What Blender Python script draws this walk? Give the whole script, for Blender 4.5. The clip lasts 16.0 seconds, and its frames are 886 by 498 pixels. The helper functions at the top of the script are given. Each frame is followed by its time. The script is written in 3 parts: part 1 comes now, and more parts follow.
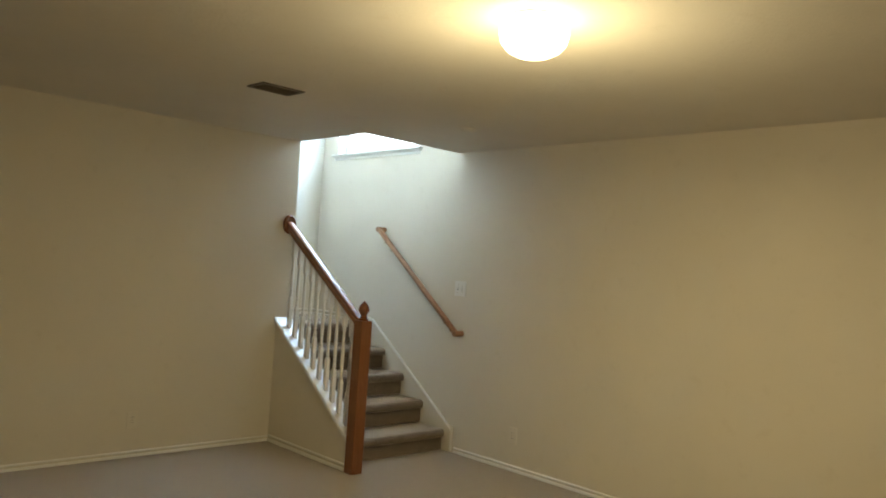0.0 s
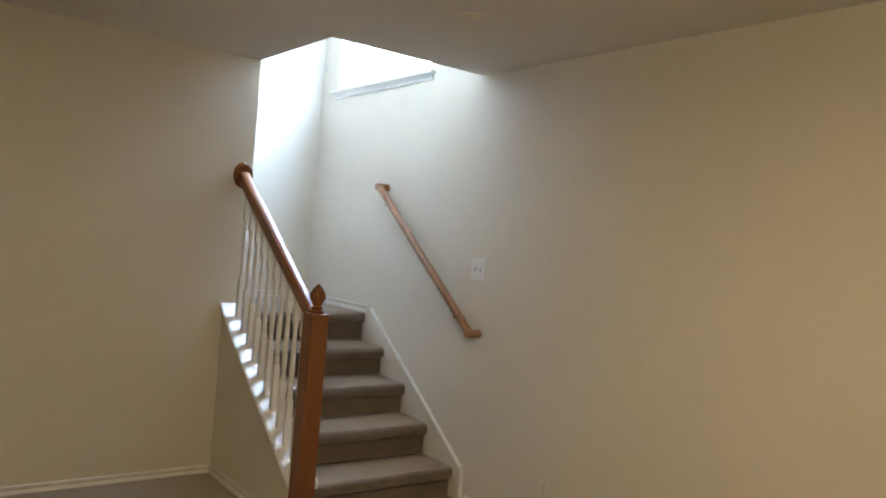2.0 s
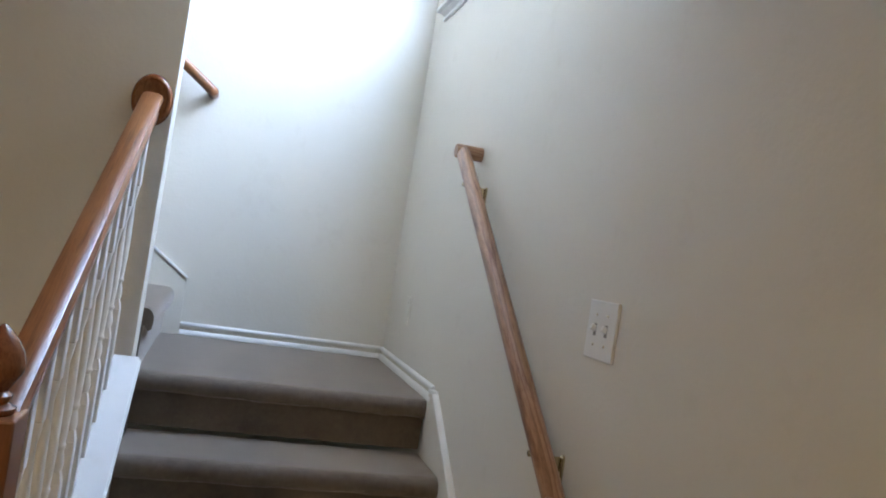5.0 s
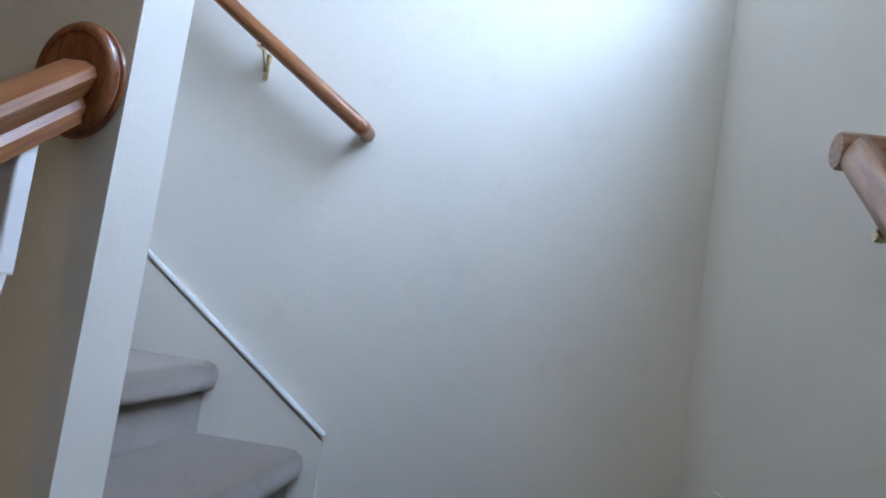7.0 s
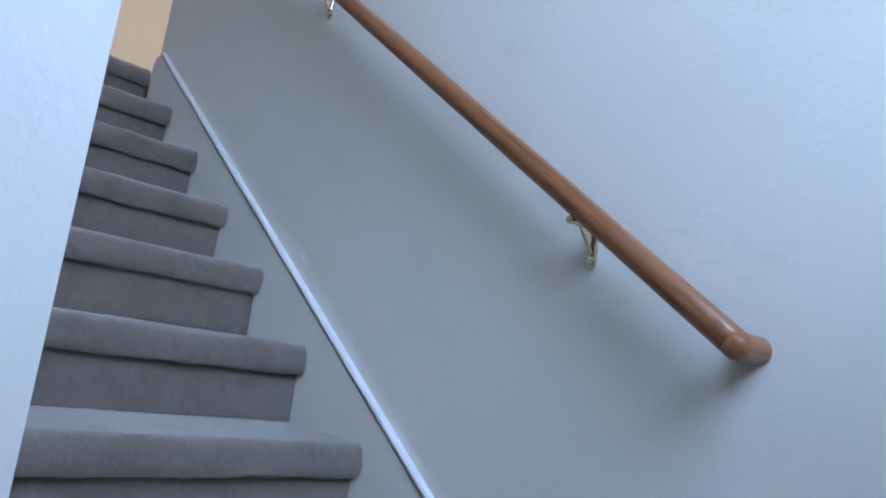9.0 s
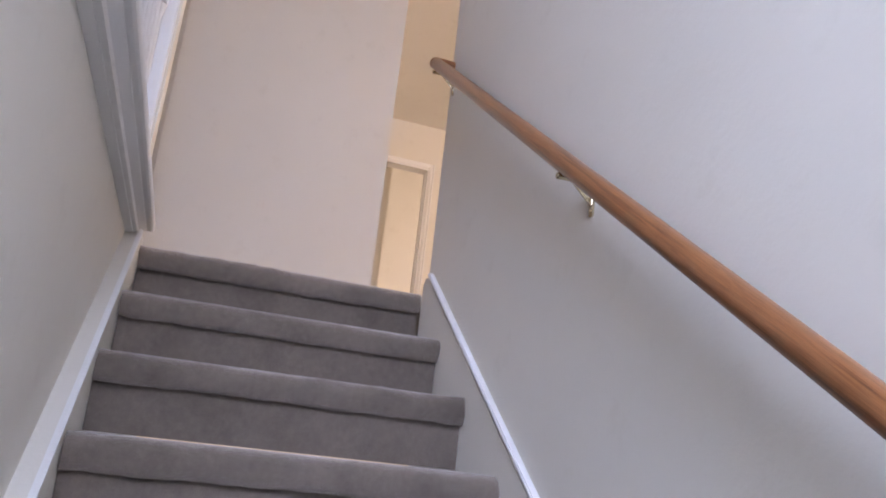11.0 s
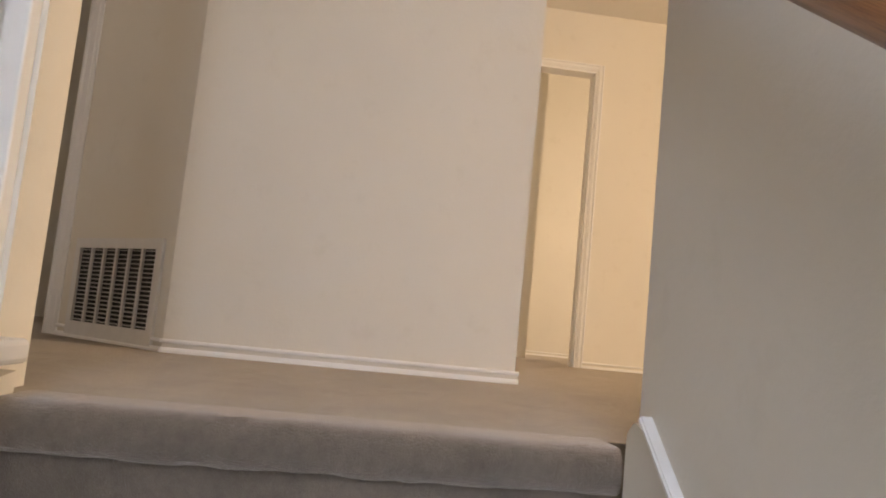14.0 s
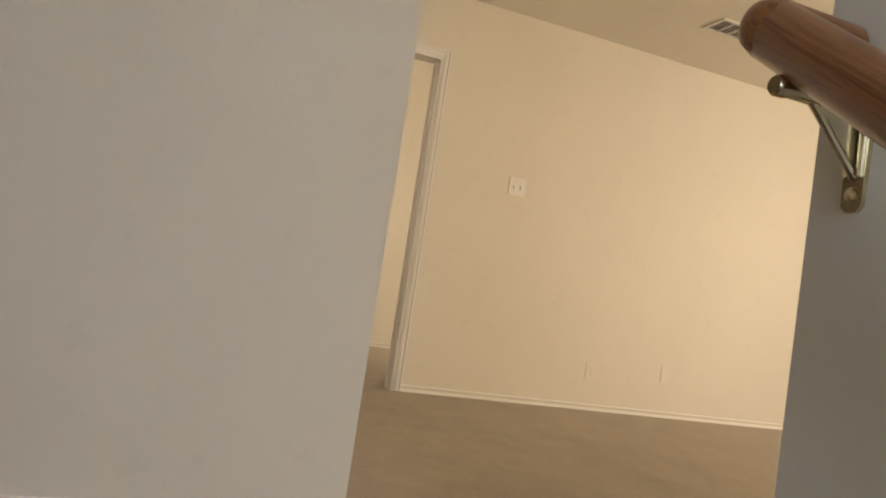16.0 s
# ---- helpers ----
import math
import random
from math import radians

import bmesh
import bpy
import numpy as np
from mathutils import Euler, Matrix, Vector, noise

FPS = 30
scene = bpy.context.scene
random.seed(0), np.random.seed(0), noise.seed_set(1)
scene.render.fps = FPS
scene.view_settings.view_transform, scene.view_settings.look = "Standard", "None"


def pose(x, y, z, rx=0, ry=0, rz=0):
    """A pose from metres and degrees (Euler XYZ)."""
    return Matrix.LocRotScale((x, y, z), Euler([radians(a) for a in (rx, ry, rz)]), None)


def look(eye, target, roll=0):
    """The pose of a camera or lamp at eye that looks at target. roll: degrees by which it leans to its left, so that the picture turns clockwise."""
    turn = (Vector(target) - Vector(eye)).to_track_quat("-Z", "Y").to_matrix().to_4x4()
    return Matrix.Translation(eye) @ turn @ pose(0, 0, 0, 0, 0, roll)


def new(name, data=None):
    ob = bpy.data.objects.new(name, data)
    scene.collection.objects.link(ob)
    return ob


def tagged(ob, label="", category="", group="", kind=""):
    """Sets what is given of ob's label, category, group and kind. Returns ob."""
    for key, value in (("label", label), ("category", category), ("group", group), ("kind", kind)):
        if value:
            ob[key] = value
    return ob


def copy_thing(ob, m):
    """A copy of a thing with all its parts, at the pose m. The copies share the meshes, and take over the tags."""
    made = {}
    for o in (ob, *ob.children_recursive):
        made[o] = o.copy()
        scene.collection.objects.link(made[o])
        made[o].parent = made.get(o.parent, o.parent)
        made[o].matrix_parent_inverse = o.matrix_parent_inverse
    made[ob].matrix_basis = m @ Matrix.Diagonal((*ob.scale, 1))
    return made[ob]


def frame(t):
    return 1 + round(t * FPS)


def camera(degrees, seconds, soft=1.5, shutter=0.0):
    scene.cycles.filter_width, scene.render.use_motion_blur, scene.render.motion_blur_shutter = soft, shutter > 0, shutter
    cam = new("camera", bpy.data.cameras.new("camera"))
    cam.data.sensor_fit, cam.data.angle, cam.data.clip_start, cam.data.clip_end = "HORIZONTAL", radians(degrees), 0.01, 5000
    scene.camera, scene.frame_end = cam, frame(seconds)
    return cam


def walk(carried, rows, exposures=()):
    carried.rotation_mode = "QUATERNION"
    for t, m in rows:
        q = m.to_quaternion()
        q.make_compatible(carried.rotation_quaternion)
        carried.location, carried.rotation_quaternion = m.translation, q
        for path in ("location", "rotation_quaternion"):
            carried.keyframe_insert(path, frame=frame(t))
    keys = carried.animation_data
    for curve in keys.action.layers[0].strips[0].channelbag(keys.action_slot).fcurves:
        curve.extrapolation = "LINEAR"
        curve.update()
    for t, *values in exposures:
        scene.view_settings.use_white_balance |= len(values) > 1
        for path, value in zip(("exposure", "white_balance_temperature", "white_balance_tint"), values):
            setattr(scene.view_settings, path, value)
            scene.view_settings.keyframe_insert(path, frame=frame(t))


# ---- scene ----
cam = camera(59.6, 16.0, 1.9)
PATH = [
    (0, (-4.285, -4.338, 1.432), (-2.908, -2.888, 1.477), 3.9),
    (0.5, (-3.92, -4.166, 1.452), (-2.44, -2.822, 1.478), 4.0),
    (1, (-3.543, -3.908, 1.439), (-2.047, -2.581, 1.453), 4.4),
    (1.5, (-3.072, -3.601, 1.406), (-1.724, -2.124, 1.402), 4.3),
    (2, (-2.706, -3.301, 1.403), (-1.501, -1.705, 1.383), 4.9),
    (2.5, (-2.385, -3.031, 1.395), (-1.215, -1.408, 1.384), 5.5),
    (3, (-1.993, -2.735, 1.38), (-0.899, -1.06, 1.387), 5.9),
    (3.5, (-1.652, -2.411, 1.35), (-0.639, -0.687, 1.376), 7.1),
    (4, (-1.305, -2.118, 1.343), (-0.422, -0.324, 1.366), 7.8),
    (4.5, (-0.973, -1.833, 1.361), (-0.272, 0.041, 1.367), 8.1),
    (5, (-0.743, -1.452, 1.351), (-0.206, 0.474, 1.388), 9.0),
    (5.2, (-0.679, -1.307, 1.351), (-0.215, 0.638, 1.405), 9.0),
    (7.3, (-0.376, 0.108, 1.477), (-0.762, 2.062, 1.657), 8.6),
    (7.5, (-0.349, 0.157, 1.495), (-0.848, 2.088, 1.641), 8.3),
    (8, (-0.37, 0.345, 1.545), (-1.122, 2.19, 1.727), 5.4),
    (8.5, (-0.421, 0.632, 1.69), (-1.554, 2.268, 1.907), 9.8),
    (9, (-0.422, 0.837, 1.82), (-1.84, 2.218, 2.103), 8.9),
    (9.5, (-0.467, 0.978, 1.918), (-2.065, 2.116, 2.304), 7.6),
    (10, (-0.543, 1.059, 2.039), (-2.246, 2.025, 2.444), 5.9),
    (10.2, (-0.573, 1.076, 2.061), (-2.303, 1.975, 2.508), 6.1),
    (12.3, (-1.447, 1.569, 2.466), (-3.396, 1.681, 2.9), 4.6),
    (12.5, (-1.527, 1.589, 2.514), (-3.484, 1.668, 2.92), 4.6),
    (13, (-1.73, 1.556, 2.628), (-3.695, 1.667, 2.98), 4.5),
    (13.5, (-1.914, 1.508, 2.763), (-3.891, 1.684, 3.012), 5.9),
    (14, (-2.1, 1.516, 2.852), (-4.077, 1.728, 3.065), 5.6),
    (14.5, (-2.198, 1.487, 2.952), (-4.159, 1.818, 3.166), 5.2),
    (15, (-2.452, 1.513, 3.083), (-4.405, 1.903, 3.261), 6.6),
    (15.3, (-2.575, 1.545, 3.145), (-4.525, 1.965, 3.308), 10.2),
    (15.5, (-2.631, 1.555, 3.195), (-4.575, 2.011, 3.324), 12.0),
    (16, (-2.764, 1.498, 3.304), (-4.626, 2.217, 3.426), 8.6),
]
EXPOSURES = [
    (0, 0.9, 6350, 6), (1.5, 0.98, 6100, 14), (3.5, 0.76, 6000, 19), (5, 0.66, 5950, 19),
    (7.4, -0.22, 5600, 20), (8.5, -0.68, 5200, 17), (10, -0.5, 5600, 30),
    (12.4, -0.2, 7200, 36), (14, -0.4, 7400, 25), (16, -0.8, 7100, 18),
]
walk(cam, [(t, look(eye, target, roll)) for t, eye, target, roll in PATH], EXPOSURES)

# ---- world, sun, large lights, exposure ----
world = bpy.data.worlds.new("world")
scene.world = world
world.use_nodes = True
wn = world.node_tree
sky = wn.nodes.new("ShaderNodeTexSky")
sky.sky_type = "NISHITA"
sky.sun_disc = False
sky.sun_elevation, sky.sun_rotation = radians(50), radians(270)
wn.links.new(sky.outputs[0], wn.nodes["Background"].inputs[0])
wn.nodes["Background"].inputs[1].default_value = 0.12

sun_data = bpy.data.lights.new("sun", "SUN")
sun_data.energy, sun_data.angle, sun_data.color = 3.0, radians(0.5), (1.0, 0.94, 0.85)
sun = new("sun", sun_data)
# high from the west, on the windowless side
sun.matrix_world = look((-20, 0, 24), (0, 0, 0))


def area(name, eye, target, w, h, watts, color):
    d = bpy.data.lights.new(name, "AREA")
    d.shape, d.size, d.size_y, d.energy, d.color = "RECTANGLE", w, h, watts, color
    ob = new(name, d)
    ob.matrix_world = look(eye, target)
    return ob


STAIR_W, HALL_W, FAR_W, DOME_W = 52, 250, 105, 13
for wz, share in ((2.85, 0.23), (3.6, 0.35), (4.35, 0.42)):
    area("stair_window_daylight", (0.22, 1.1, wz), (-0.5, 1.5, wz - 0.66), 0.8, 0.5, STAIR_W * share, (0.53, 0.74, 1.0))
area("hall_window_daylight", (-3.5, 7.35, 4.2), (-5.2, 0, 3.4), 2.8, 1.5, HALL_W, (1.0, 0.84, 0.6))
# added fill brightening the further room, set before a solid wall without a window
area("far_room_fill", (-8.7, 6.35, 4.2), (-9.2, 0, 3.6), 1.6, 1.4, FAR_W, (1.0, 0.87, 0.66))
# added fill for the slanting wall, its source unseen
area("passage_fill", (-3.5, -1.3, 4.2), (-4.1, 2, 3.5), 1.1, 0.9, 9, (1.0, 0.86, 0.7))

# ---- materials ----


def nodes_of(name):
    m = bpy.data.materials.new(name)
    m.use_nodes = True
    return m, m.node_tree, m.node_tree.nodes["Principled BSDF"]


def tex(nt, kind, scale, detail=3.0, rough=0.5, stretch=None):
    co = nt.nodes.new("ShaderNodeTexCoord")
    n = nt.nodes.new(kind)
    n.inputs["Scale"].default_value = scale
    if "Detail" in n.inputs:
        n.inputs["Detail"].default_value = detail
    if "Roughness" in n.inputs:
        n.inputs["Roughness"].default_value = rough
    if stretch:
        mp = nt.nodes.new("ShaderNodeMapping")
        mp.inputs["Scale"].default_value = stretch
        nt.links.new(co.outputs["Object"], mp.inputs[0])
        nt.links.new(mp.outputs[0], n.inputs["Vector"])
    else:
        nt.links.new(co.outputs["Object"], n.inputs["Vector"])
    return n


def ramp(nt, src, stops):
    r = nt.nodes.new("ShaderNodeValToRGB")
    nt.links.new(src, r.inputs[0])
    e = r.color_ramp.elements
    while len(e) < len(stops):
        e.new(0.5)
    for k, (p, c) in zip(e, stops):
        k.position, k.color = p, (*c, 1)
    return r.outputs[0]


def mixc(nt, a, b, fac, mode="MULTIPLY"):
    m = nt.nodes.new("ShaderNodeMix")
    m.data_type, m.blend_type = "RGBA", mode
    m.inputs[0].default_value = fac
    nt.links.new(a, m.inputs[6])
    nt.links.new(b, m.inputs[7])
    return m.outputs[2]


def bump(nt, bsdf, src, strength, dist):
    b = nt.nodes.new("ShaderNodeBump")
    b.inputs["Strength"].default_value, b.inputs["Distance"].default_value = strength, dist
    nt.links.new(src, b.inputs["Height"])
    nt.links.new(b.outputs[0], bsdf.inputs["Normal"])


def paint(name, color, rough, grain=140.0, strength=0.25, dist=0.002, stain=0.05):
    """Rolled wall paint: fine stipple, faint large stains."""
    m, nt, b = nodes_of(name)
    big = tex(nt, "ShaderNodeTexNoise", 1.3, 4)
    low = tuple(c * (1 - stain) for c in color)
    col = ramp(nt, big.outputs[0], [(0.3, low), (0.65, color)])
    mid = tex(nt, "ShaderNodeTexNoise", 9.0, 5, 0.65)
    scuff = ramp(nt, mid.outputs[0], [(0.28, (0.93, 0.92, 0.9)), (0.42, (1, 1, 1))])
    vor = tex(nt, "ShaderNodeTexVoronoi", 1.9)
    mark = ramp(nt, vor.outputs["Distance"], [(0.0, (0.8, 0.78, 0.75)), (0.022, (1, 1, 1))])
    nt.links.new(mixc(nt, mixc(nt, col, scuff, 0.6), mark, 1.0), b.inputs["Base Color"])
    b.inputs["Roughness"].default_value = rough
    fine = tex(nt, "ShaderNodeTexNoise", grain, 3, 0.6)
    blot = tex(nt, "ShaderNodeTexNoise", grain * 0.4, 2, 0.5)
    patch = tex(nt, "ShaderNodeTexNoise", 2.6, 2, 0.5)
    knock = ramp(nt, blot.outputs[0], [(0.5, (0, 0, 0)), (0.62, (1, 1, 1))])
    where = ramp(nt, patch.outputs[0], [(0.45, (0.15, 0.15, 0.15)), (0.68, (1, 1, 1))])
    relief = mixc(nt, fine.outputs[0], mixc(nt, knock, where, 1.0), 0.4, "ADD")
    bump(nt, b, relief, strength, dist)
    return m


WALL = paint("wall_paint", (0.74, 0.70, 0.61), 0.62, 90, 0.3, 0.002)
CEIL = paint("ceiling_paint", (0.8, 0.77, 0.71), 0.8, 70, 0.5, 0.004)
TRIM = paint("trim_paint", (0.82, 0.81, 0.78), 0.35, 220, 0.08, 0.001, 0.03)


def carpet_material(name, dark, light, brushed=0.0):
    m, nt, b = nodes_of(name)
    fibre = tex(nt, "ShaderNodeTexNoise", 420, 2, 0.7)
    tuft = tex(nt, "ShaderNodeTexNoise", 60, 4, 0.7)
    worn = tex(nt, "ShaderNodeTexNoise", 7.0, 4, 0.6)
    c1 = ramp(nt, tuft.outputs[0], [(0.3, dark), (0.7, light)])
    c2 = ramp(nt, worn.outputs[0], [(0.3, (0.78, 0.77, 0.76)), (0.5, (0.97, 0.97, 0.96)), (0.7, (1.1, 1.09, 1.07))])
    c3 = ramp(nt, fibre.outputs[0], [(0.3, (0.88, 0.88, 0.88)), (0.7, (1.08, 1.08, 1.08))])
    nt.links.new(mixc(nt, mixc(nt, c1, c2, 1.0), c3, 0.7), b.inputs["Base Color"])
    if brushed:
        sw = tex(nt, "ShaderNodeTexNoise", 1.6, 3, 0.55, (0.8, 2.2, 1.0))
        c4 = ramp(nt, sw.outputs[0], [(0.35, (0.78, 0.77, 0.76)), (0.5, (1, 1, 1)), (0.64, (1.14, 1.13, 1.11))])
        base = b.inputs["Base Color"].links[0].from_socket
        nt.links.new(mixc(nt, base, c4, brushed), b.inputs["Base Color"])
    b.inputs["Roughness"].default_value = 1.0
    b.inputs["Sheen Weight"].default_value = 0.5 if brushed else 0.8
    b.inputs["Sheen Tint"].default_value = (1.0, 0.93, 0.85, 1)
    b.inputs["Sheen Roughness"].default_value = 0.5
    b.inputs["Specular IOR Level"].default_value = 0.1
    h = mixc(nt, tuft.outputs[0], fibre.outputs[0], 0.5, "MIX")
    bump(nt, b, h, 0.8, 0.006)
    return m


CARPET = carpet_material("carpet_pile", (0.158, 0.124, 0.098), (0.2, 0.16, 0.126))
# same carpet again, the hall's warm light put into its colour
CARPET_LIT = carpet_material("lit_carpet_pile", (0.2, 0.163, 0.114), (0.275, 0.226, 0.16), 0.55)


def oak_material(name, dark, light, stretch, rough=0.28, pores=0.8, cathedral=0.0):
    """Oak: grain lines drawn out along the piece's own length."""
    m, nt, b = nodes_of(name)
    g = tex(nt, "ShaderNodeTexNoise", 9, 6, 0.62, stretch)
    f = tex(nt, "ShaderNodeTexNoise", 55, 3, 0.6, stretch)
    big = tex(nt, "ShaderNodeTexNoise", 2.0, 2)
    c1 = ramp(nt, g.outputs[0], [(0.36, dark), (0.5, light), (0.62, tuple(0.82 * c for c in light))])
    c2 = ramp(nt, f.outputs[0], [(0.38, (0.72, 0.66, 0.6)), (0.52, (1, 1, 1))])
    c3 = ramp(nt, big.outputs[0], [(0.3, (0.88, 0.86, 0.84)), (0.7, (1.06, 1.05, 1.04))])
    nt.links.new(mixc(nt, mixc(nt, c1, c2, pores), c3, 0.9), b.inputs["Base Color"])
    b.inputs["Roughness"].default_value = rough
    b.inputs["Coat Weight"].default_value = 0.22
    b.inputs["Coat Roughness"].default_value = 0.2
    bump(nt, b, f.outputs[0], 0.12, 0.001)
    if cathedral:
        w = tex(nt, "ShaderNodeTexWave", 26, 2, 0.5, (1, 1, 0.16))
        w.inputs["Distortion"].default_value = 9.0
        w.inputs["Detail Scale"].default_value = 0.9
        arch = ramp(nt, w.outputs["Fac"], [(0.1, (0.62, 0.55, 0.48)), (0.45, (1, 1, 1))])
        base = b.inputs["Base Color"].links[0].from_socket
        nt.links.new(mixc(nt, base, arch, cathedral), b.inputs["Base Color"])
    return m


OAK = oak_material("varnished_oak", (0.17, 0.062, 0.02), (0.315, 0.126, 0.045), (12, 12, 0.4))
OAK_PALE = oak_material("pale_oak", (0.27, 0.125, 0.058), (0.46, 0.255, 0.135), (7, 7, 0.9), 0.34, 0.6, 0.75)
OAK_POST = oak_material("smooth_oak", (0.185, 0.066, 0.022), (0.235, 0.087, 0.029), (5, 5, 0.3), 0.32, 0.25)
OAK_DARK = oak_material("turned_oak", (0.16, 0.052, 0.018), (0.24, 0.085, 0.03), (4, 4, 1.0), 0.22)


def metal(name, color, rough):
    m, nt, b = nodes_of(name)
    b.inputs["Metallic"].default_value = 1.0
    n = tex(nt, "ShaderNodeTexNoise", 60, 3)
    c = ramp(nt, n.outputs[0], [(0.3, tuple(0.8 * v for v in color)), (0.7, color)])
    nt.links.new(c, b.inputs["Base Color"])
    b.inputs["Roughness"].default_value = rough
    return m


BRASS = metal("worn_brass", (0.72, 0.62, 0.42), 0.26)


def plain(name, color, rough, stain=0.1):
    m, nt, b = nodes_of(name)
    n = tex(nt, "ShaderNodeTexNoise", 30, 3)
    c = ramp(nt, n.outputs[0], [(0.3, tuple((1 - stain) * v for v in color)), (0.7, color)])
    nt.links.new(c, b.inputs["Base Color"])
    b.inputs["Roughness"].default_value = rough
    return m


PLASTIC = plain("white_plastic", (0.8, 0.79, 0.76), 0.35, 0.04)
CREAM_PLASTIC = plain("cream_plastic", (0.75, 0.71, 0.62), 0.4, 0.04)
# plug holes as raised boxes, their inner shade put into the colour
SLOT = plain("dark_slot", (0.03, 0.028, 0.025), 0.6)
# grey carries the shadow around the switch toggles, the plastic is white
SHADE_SLOT = plain("shaded_slot", (0.3, 0.29, 0.27), 0.6)
# the unlit hollow behind the vents, painted near-black on flat backing sheets
DUCT = plain("duct_shade", (0.02, 0.018, 0.017), 0.9)
GRILLE = plain("grille_enamel", (0.74, 0.73, 0.70), 0.4, 0.06)
BROWN_GRILLE = plain("brown_grille", (0.11, 0.085, 0.06), 0.5, 0.2)
OUTSIDE = plain("stucco", (0.6, 0.57, 0.5), 0.9)
GROUND = plain("lawn", (0.09, 0.11, 0.045), 1.0, 0.4)

DOME, nt, b = nodes_of("lit_opal_glass")
b.inputs["Base Color"].default_value = (0.9, 0.87, 0.8, 1)
b.inputs["Roughness"].default_value = 0.3
b.inputs["Emission Color"].default_value = (1.0, 0.72, 0.38, 1)
b.inputs["Emission Strength"].default_value = 5.0

GLASS, nt, b = nodes_of("window_glass")
b.inputs["Base Color"].default_value = (1, 1, 1, 1)
b.inputs["Roughness"].default_value = 0.0
b.inputs["Transmission Weight"].default_value = 1.0
b.inputs["IOR"].default_value = 1.05

# ---- mesh helpers ----


def put(name, bm, material, parent=None, label="", smooth=False):
    me = bpy.data.meshes.new(name)
    bmesh.ops.recalc_face_normals(bm, faces=bm.faces)
    bm.to_mesh(me)
    bm.free()
    if material:
        me.materials.append(material)
    if smooth:
        me.shade_smooth()
        me.set_sharp_from_angle(angle=radians(40))
    ob = new(name, me)
    if parent:
        ob.parent = parent
        ob.matrix_parent_inverse = parent.matrix_basis.inverted()
    if label:
        tagged(ob, label)
    return ob


part = put


def local_part(name, bm, material, parent, m, label=""):
    bmesh.ops.transform(bm, matrix=m, verts=bm.verts)
    return part(name, bm, material, parent, label)


def empty(name, m, label, category, group="", kind=""):
    ob = new(name)
    ob.empty_display_size = 0.1
    ob.matrix_basis = m
    return tagged(ob, label, category, group, kind)


def box(bm, x0, x1, y0, y1, z0, z1, bevel=0.0):
    r = bmesh.ops.create_cube(bm, size=1)
    vs = r["verts"]
    bmesh.ops.scale(bm, vec=(x1 - x0, y1 - y0, z1 - z0), verts=vs)
    bmesh.ops.translate(bm, vec=((x0 + x1) / 2, (y0 + y1) / 2, (z0 + z1) / 2), verts=vs)
    if bevel:
        es = {e for v in vs for e in v.link_edges}
        bmesh.ops.bevel(bm, geom=list(es), offset=bevel, segments=2, affect="EDGES", profile=0.5)
    return bm


def boxes(*specs, bevel=0.0):
    bm = bmesh.new()
    for s in specs:
        box(bm, *s, bevel=bevel)
    return bm


def prism(bm, outline, fn, lo, hi):
    """An outline of (u, v) drawn out from lo to hi; fn(u, v, w) gives the place."""
    a = [bm.verts.new(fn(u, v, lo)) for u, v in outline]
    c = [bm.verts.new(fn(u, v, hi)) for u, v in outline]
    n = len(outline)
    for i in range(n):
        j = (i + 1) % n
        bm.faces.new((a[i], a[j], c[j], c[i]))
    bm.faces.new(a[::-1])
    bm.faces.new(c)
    return bm


def lathe(bm, profile, m=Matrix(), seg=20):
    """Turns (radius, height) pairs about the local z axis."""
    rings = []
    for r, z in profile:
        rings.append([bm.verts.new(m @ Vector((r * math.cos(2 * math.pi * k / seg), r * math.sin(2 * math.pi * k / seg), z))) for k in range(seg)])
    for p, q in zip(rings, rings[1:]):
        for k in range(seg):
            bm.faces.new((p[k], p[(k + 1) % seg], q[(k + 1) % seg], q[k]))
    bm.faces.new(rings[0][::-1])
    bm.faces.new(rings[-1])
    return bm


def along(a, b):
    """A pose at a whose z axis points to b."""
    d = Vector(b) - Vector(a)
    return Matrix.Translation(a) @ d.to_track_quat("Z", "X").to_matrix().to_4x4()


def along_up(a, b):
    """A pose at a: z towards b, y as near to up as it can be."""
    z = (Vector(b) - Vector(a)).normalized()
    x = Vector((0, 0, 1)).cross(z).normalized()
    y = z.cross(x)
    return Matrix.Translation(a) @ Matrix((x, y, z)).transposed().to_4x4()


def wall(name, bm, label, material=None):
    return tagged(put(name, bm, material or WALL), label, "wall", kind="structure")


# ---- plan ----
RISE, RUN = 0.18, 0.262
RISE2, RUN2 = 0.181, 0.2545
LAND = 0.888       # height of the landing
ROOM_H, UP, TOP = 2.34, 2.705, 5.17
WX = -0.945          # end of the wall between room and upper flight
WY0, WY1 = 0.885, 1.012
LY = 1.94          # landing's back wall
VOID_Y = 0.06      # edge of the room's ceiling over the stairs
HALL_X = -4.64
DOOR_X = -7.2

# ---- large structure: lower room ----
tagged(put("ground", boxes((-400, 400, -400, 400, -0.5, -0.25)), GROUND), "flat lawn around the house", "ground", kind="structure")
tagged(put("floor", boxes((-7, 0, -6.5, WY0, -0.2, 0)), CARPET), "greyish beige carpeted floor of the lower room", "floor", kind="structure")
win_y0, win_y1, win_z0, win_z1 = 0.56, 1.7, 2.42, 4.9
wall("wall_east", boxes((0, 0.16, -6.62, win_y0, -0.2, TOP), (0, 0.16, win_y1, 7.5, -0.2, TOP), (0, 0.16, win_y0, win_y1, -0.2, win_z0 - 0.017), (0, 0.16, win_y0, win_y1, win_z1, TOP)), "cream painted outer wall with a high stair window")
